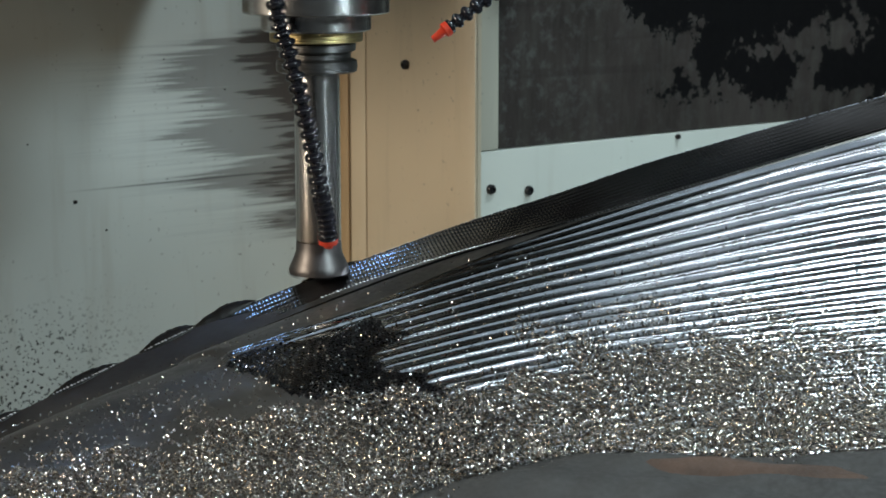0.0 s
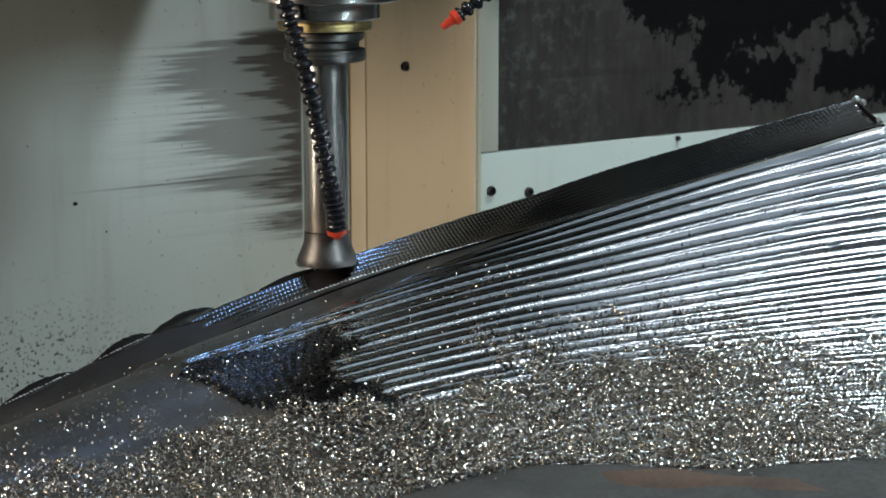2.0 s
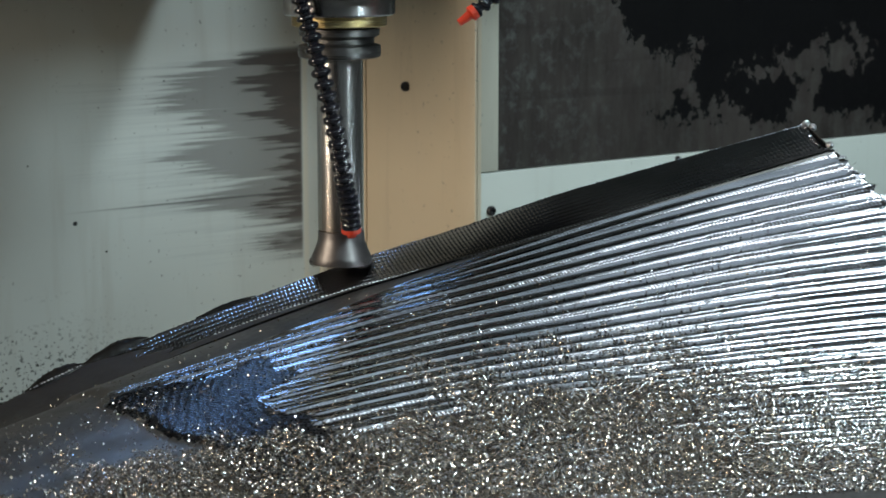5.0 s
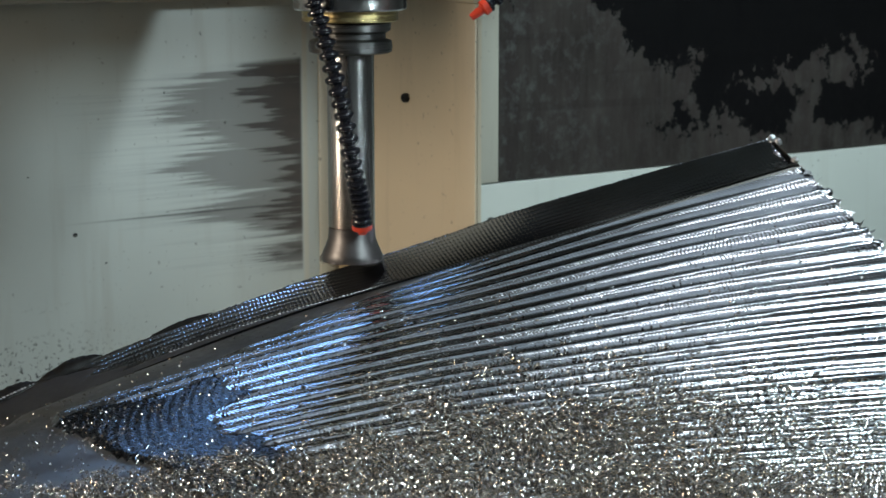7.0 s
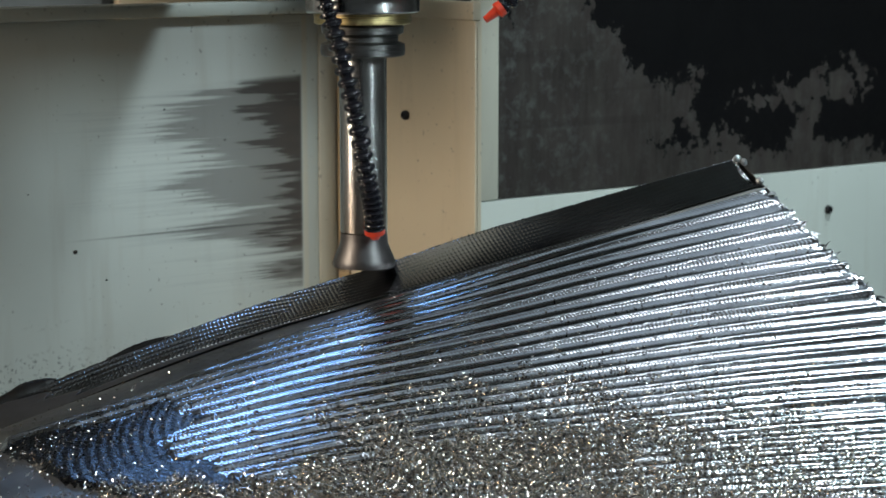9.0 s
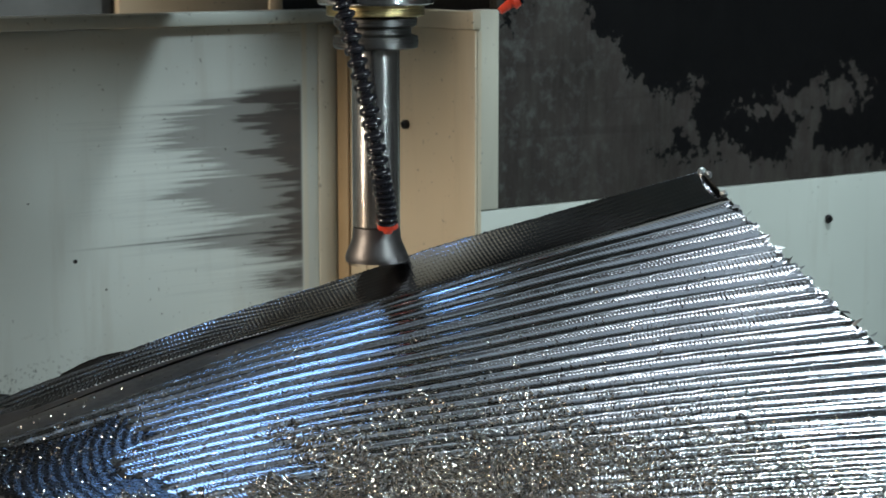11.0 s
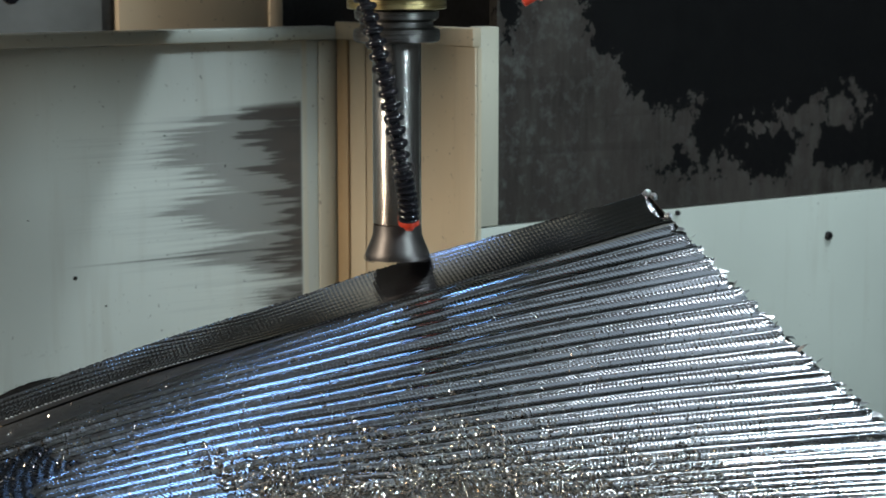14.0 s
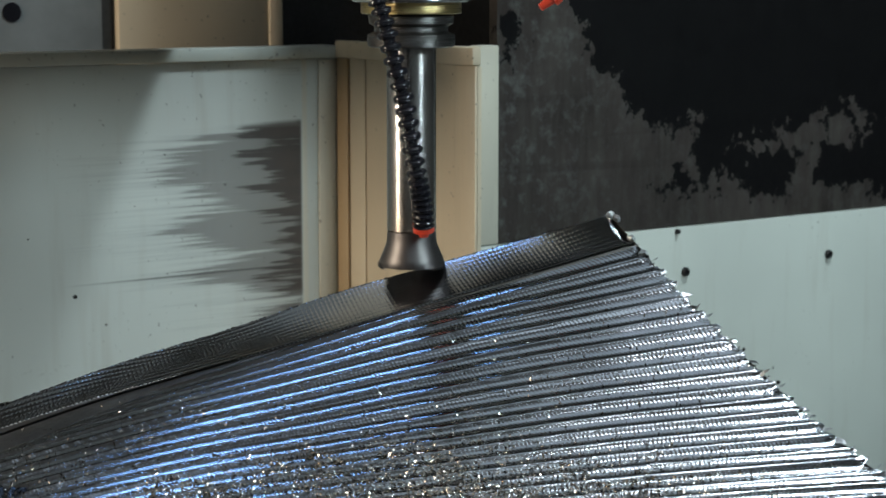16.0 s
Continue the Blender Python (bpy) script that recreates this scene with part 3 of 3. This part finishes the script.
# ---- the spindle head ----
def build_head():
    head = empty("spindle_head", pose(0, 0, 0), "vertical milling spindle with black holder and flared cutter", "milling spindle")
    part("housing", lathe([(0.0955, 0.354), (0.0975, 0.356), (0.0975, 0.52), (0.16, 0.53), (0.16, 1.1)], 96), CHROME, head)
    part("ram", box(-0.19, 0.19, -0.16, 0.24, 0.62, 2.0, 0.01), GREY, head, at=pose(0, 0, 0, 0, 0, 35.6))
    # Added out of view to keep the blue lamp's reflection off the right side.
    part("unseen_light_block", box(0.191, 0.70, -0.16, 0.34, 0.56, 0.86, 0.01), GREY, head, at=pose(0, 0, 0, 0, 0, 35.6))
    part("nose_ring", lathe([(0.071, 0.331), (0.073, 0.333), (0.073, 0.3535), (0.0, 0.3537)], 96), CHROME, head)
    tool = part("tool_holder", lathe([(0.050, 0.2755), (0.0535, 0.2775), (0.0545, 0.284), (0.0535, 0.2915), (0.0455, 0.2945), (0.0455, 0.301),
                                      (0.052, 0.305), (0.053, 0.314), (0.050, 0.3155), (0.049, 0.3165)], 72), OXIDE, head, "black tool holder with a V-groove")
    part("brass_collar", lathe([(0.0605, 0.3165), (0.062, 0.318), (0.062, 0.3305), (0.0, 0.3308)], 72), BRASS, tool)
    part("shank", lathe([(0.0295, 0.0485), (0.0305, 0.0495), (0.0305, 0.2750), (0.029, 0.2752)], 72), CHROME, tool)
    part("cutter", lathe([(0.034, 0.003), (0.0395, 0.004), (0.0408, 0.009), (0.0385, 0.016), (0.0345, 0.025), (0.0312, 0.034), (0.0307, 0.042), (0.0303, 0.0475), (0.029, 0.0482)], 72), NICKEL, tool)
    for i in range(5):
        t = 2 * math.pi * i / 5
        bm = lathe([(0.0052, 0), (0.0060, 0.0006), (0.0060, 0.0036), (0.0045, 0.0042)], 20)
        part("insert", bm, CARBIDE, tool, at=Matrix.Rotation(t, 4, "Z") @ pose(0.0375, 0, 0.0062, 90, 0, 0) )
    # segmented coolant hoses: way points against the axis
    def hose(way, n, r0, nozzle_len):
        cps = [Vector(w) for w in way]
        pts = []
        for i in range(n + 1):
            u = i / n * (len(cps) - 1)
            k = min(int(u), len(cps) - 2)
            f = u - k
            p0, p1, p2, p3 = cps[max(k - 1, 0)], cps[k], cps[k + 1], cps[min(k + 2, len(cps) - 1)]
            pts.append(0.5 * ((2 * p1) + (p2 - p0) * f + (2 * p0 - 5 * p1 + 4 * p2 - p3) * f * f + (3 * p1 - p0 - 3 * p2 + p3) * f ** 3))
        root = None
        for i in range(n):
            d = pts[i + 1] - pts[i]
            L = d.length
            m = Matrix.Translation(pts[i]) @ d.to_track_quat("Z", "Y").to_matrix().to_4x4()
            prof = [(r0 * 0.55, -0.05 * L), (r0 * 0.80, 0.02 * L), (r0 * 0.95, 0.14 * L), (r0, 0.30 * L), (r0 * 0.96, 0.46 * L), (r0 * 0.82, 0.60 * L), (r0 * 0.60, 0.68 * L), (r0 * 0.55, 0.80 * L), (r0 * 0.57, 1.0 * L)]
            part("hose_link", lathe(prof, 18, m), HOSE, head)
        d = pts[-1] - pts[-2]
        m = Matrix.Translation(pts[-1]) @ d.to_track_quat("Z", "Y").to_matrix().to_4x4()
        part("nozzle", lathe([(r0 * 0.95, -0.004), (r0 * 1.0, 0.003), (r0 * 0.62, 0.005), (r0 * 0.48, nozzle_len * 0.8), (r0 * 0.44, nozzle_len)], 20, m), RED, head, "red hose nozzle")
    hose([(-0.050, -0.085, 0.48), (-0.046, -0.085, 0.37), (-0.033, -0.085, 0.318), (-0.017, -0.085, 0.255), (-0.003, -0.078, 0.19), (0.007, -0.068, 0.125), (0.0135, -0.055, 0.088), (0.0155, -0.046, 0.056)], 30, 0.0132, 0.010)
    hose([(0.30, -0.03, 0.46), (0.255, -0.05, 0.40), (0.21, -0.07, 0.366), (0.172, -0.08, 0.338)], 11, 0.0104, 0.022)
    return head, tool


head, tool = build_head()


# ---- the machine's enclosure ----
def frame_at(px, py, turn):
    return pose(px, py, 0, 0, 0, math.degrees(turn))


CX, CY = -0.1876, 3.647          # inner corner
PX, PY = 0.0609, 3.300           # outer corner


def bolt(parent, x, z, y=0.0, r=0.0085):
    bm = lathe([(r * 0.55, -0.004), (r, -0.002), (r * 1.02, 0.004), (r * 0.8, 0.007), (r * 0.45, 0.0072), (r * 0.4, 0.004)], 20, pose(x, y, z, 90, 0, 0))
    part("bolt", bm, BLACK, parent, "black socket head bolt")


def build_enclosure():
    # local x runs along the panel, y away from the machine's inside
    wall = empty("wall_back", pose(CX, CY, EYE, 0, 0, 35.6), "pale painted enclosure panel with dark rub streaks", "wall", kind="structure")
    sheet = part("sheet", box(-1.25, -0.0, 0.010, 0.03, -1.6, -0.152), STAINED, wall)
    part("top_rail", box(-1.25, -0.004, -0.004, 0.06, -0.150, -0.127, 0.003), SHEET, wall)
    part("stile", box(-0.046, -0.001, 0.004, 0.0096, -1.6, -0.153, 0.002), CREAM, wall)
    side = empty("wall_side", pose(CX, CY, EYE, 0, 0, 35.6 - 90), "beige painted enclosure side panel with a bolt", "wall", kind="structure")
    part("sheet", box(0.0, 0.427, -0.004, 0.004, -1.6, -0.150), BEIGE, side)
    part("top_rail", box(0.0, 0.427, -0.014, 0.004, -0.149, -0.118, 0.003), BEIGE, side)
    part("stile", box(0.0, 0.036, -0.010, -0.0045, -1.6, -0.1495, 0.002), WORN, side, "brown-stained worn edge")
    part("stile", box(0.040, 0.090, -0.007, -0.0045, -1.6, -0.1495, 0.002), BEIGE, side)
    part("stile", box(0.370, 0.427, -0.009, -0.0045, -1.6, -0.1495, 0.002), BEIGE, side)
    bolt(side, 0.219, -0.3213, -0.006)
    right = empty("wall_right", pose(PX, PY, EYE, 0, 0, 35.6), "pale painted enclosure panel framing a dark inset", "wall", kind="structure")
    part("lower_sheet", box(0, 3.2, 0.0, 0.03, -1.6, -0.454, 0.002), SHEET, right)
    part("corner_post", box(0.001, 0.0415, 0.001, 0.03, -0.452, -0.116, 0.002), CREAM, right)
    part("inset_panel", box(0.0425, 3.2, 0.008, 0.03, -0.4525, 1.4), GRIME, right)
    for x, z in ((0.0241, -0.5185), (0.1056, -0.528), (0.8409, -0.5344), (0.4684, -0.5362)):
        bolt(right, x, z)
    bolt(right, 0.447, -0.4605, r=0.0045)
    rng = np.random.default_rng(8)

    def fleck(parent, x, z, r, depth=0.0):
        """A thin ragged blob stuck on a panel."""
        bm = bmesh.new()
        rim = [bm.verts.new((x + r * rng.uniform(0.6, 1.3) * math.cos(k * 0.7), depth, z + r * rng.uniform(0.4, 1.0) * math.sin(k * 0.7))) for k in range(9)]
        top = bm.verts.new((x, depth - 0.0015, z))
        for k in range(9):
            bm.faces.new((rim[k], rim[(k + 1) % 9], top))
        part("oil_fleck", bm, CRUST, parent, "dark oily fleck")

    for x, z, r in ((0.621, -0.698, 0.006), (0.640, -0.724, 0.005), (0.652, -0.731, 0.003), (0.668, -0.748, 0.005), (0.690, -0.757, 0.003), (0.714, -0.772, 0.006), (0.700, -0.742, 0.003)):
        fleck(right, x, z, r)
    for x, z, r in ((-0.537, -0.546, 0.005), (-0.62, -0.44, 0.002), (-0.70, -0.56, 0.0025), (-0.36, -0.31, 0.002), (-0.24, -0.37, 0.002), (-0.48, -0.60, 0.0025)):
        fleck(sheet, x, z, r, 0.010)
    # Added out of view: its edge casts the slanting shade on the back panel.
    shade_sheet = tagged(new("unseen_shade_sheet", mesh_of(box(-1.25, -0.29, -0.42, 0.03, 0.005, 0.020), "unseen_shade_sheet", GREY)), "unseen grey sheet added to shade the left of the back panel", "ceiling", kind="structure")
    shade_sheet.matrix_basis = pose(CX, CY, EYE, 0, 0, 35.6)
    # what shows over the top of the back panel
    over = empty("machine_column", pose(CX - 0.3 * math.sin(AZ), CY + 0.3 * math.cos(AZ), EYE, 0, 0, 35.6), "beige machine column beside a grey cover", "machine column", kind="structure")
    part("cover", box(-3.0, -0.334, 0.0, 0.05, -1.6, 1.4), GREY, over, "grey painted cover")
    # Dark strip whose colour stands for the shade between cover and column.
    part("gap_shade_strip", box(-0.333, -0.305, 0.01, 0.05, -1.6, 1.4), CAST, over)
    part("column_face", box(-0.304, 0.017, -0.01, 0.05, -1.6, 1.4, 0.004), BEIGE, over)
    part("column_edge", box(0.019, 0.050, -0.014, 0.05, -1.6, 1.4, 0.003), BEIGE, over)
    # Dark sheet set back; its colour stands for the shade in the gap.
    part("recess_shade_sheet", box(0.051, 0.75, 0.03, 0.06, -1.6, 1.4), CAST, over)
    part("port", lathe([(0.016, -0.004), (0.018, -0.002), (0.018, 0.002)], 28, pose(-0.5124, 0, -0.066, 90, 0, 0)), HOSE, over, "round black port")


build_enclosure()


def build_hall():
    tagged(new("floor", mesh_of(box(-6, 6, -4, 7, -0.1, 0.0), "floor", CONCRETE)), "grey concrete hall floor", "floor", kind="structure")
    tagged(new("ceiling", mesh_of(box(-6, 6, -4, 7, 5.0, 5.1), "ceiling", HALLWALL)), "plain hall ceiling", "ceiling", kind="structure")
    for nm, b in (("wall_south", (-6, 6, -4.2, -4)), ("wall_north", (-6, 6, 7, 7.2)), ("wall_west", (-6.2, -6, -4, 7)), ("wall_east", (6, 6.2, -4, 7))):
        tagged(new(nm, mesh_of(box(*b, 0, 5.0), nm, HALLWALL)), "plain plastered hall wall", "wall", kind="structure")


build_hall()


def build_table():
    t = empty("machine_table", pose(0, 0, 0), "grey steel machine table under the workpiece", "machine table")
    part("table_top", box(-1.15, 1.15, -0.80, 0.80, 0.56, 0.798, 0.004), GREY, t, at=pose(0.0, 2.05, 0, 0, 0, 35.6))
    return t


table = build_table()
bed = tagged(new("machine_bed", mesh_of(box(-1.9, 1.9, -0.60, 0.60, 0.0, 0.558, 0.01), "machine_bed", GREY)), "grey cast machine bed under the sliding table", "machine bed", kind="structure")
bed.matrix_basis = pose(0.0, 2.05, 0, 0, 0, 35.6)


# ---- what moves ----
TABLE = [(0.0, -0.2262), (1.0, -0.1935), (2.0, -0.1610), (3.0, -0.1285), (4.0, -0.0963), (5.25, -0.0560), (6.5, -0.0159), (7.0, 0.0), (8.0, 0.0317),
         (9.0, 0.0632), (10.25, 0.1027), (11.5, 0.1419), (12.5, 0.1732), (13.5, 0.2042), (14.5, 0.2349), (15.25, 0.2578), (16.0, 0.2806)]
HEAD = [(0.0, -0.0075, -0.4803), (1.5, 0.0077, -0.4669), (3.5, 0.0314, -0.4452), (5.25, 0.0527, -0.4255), (7.0, 0.0754, -0.4062), (9.0, 0.1046, -0.3864),
        (10.75, 0.1302, -0.3665), (12.5, 0.1572, -0.3473), (14.5, 0.1898, -0.3279), (16.0, 0.2135, -0.3147)]


def motions():
    for ob in (workpiece, chips, table):
        walk(ob, [(t, pose(TX * s, TY * s, 0)) for t, s in TABLE])
    walk(head, [(t, pose(-0.1634 + UX * w, 2.62 + UY * w, EYE + z - 0.0485)) for t, w, z in HEAD])
    walk(tool, [(k / FPS, pose(0, 0, 0, 0, 0, -77.0 * k)) for k in range(0, 16 * FPS + 1)])


motions()
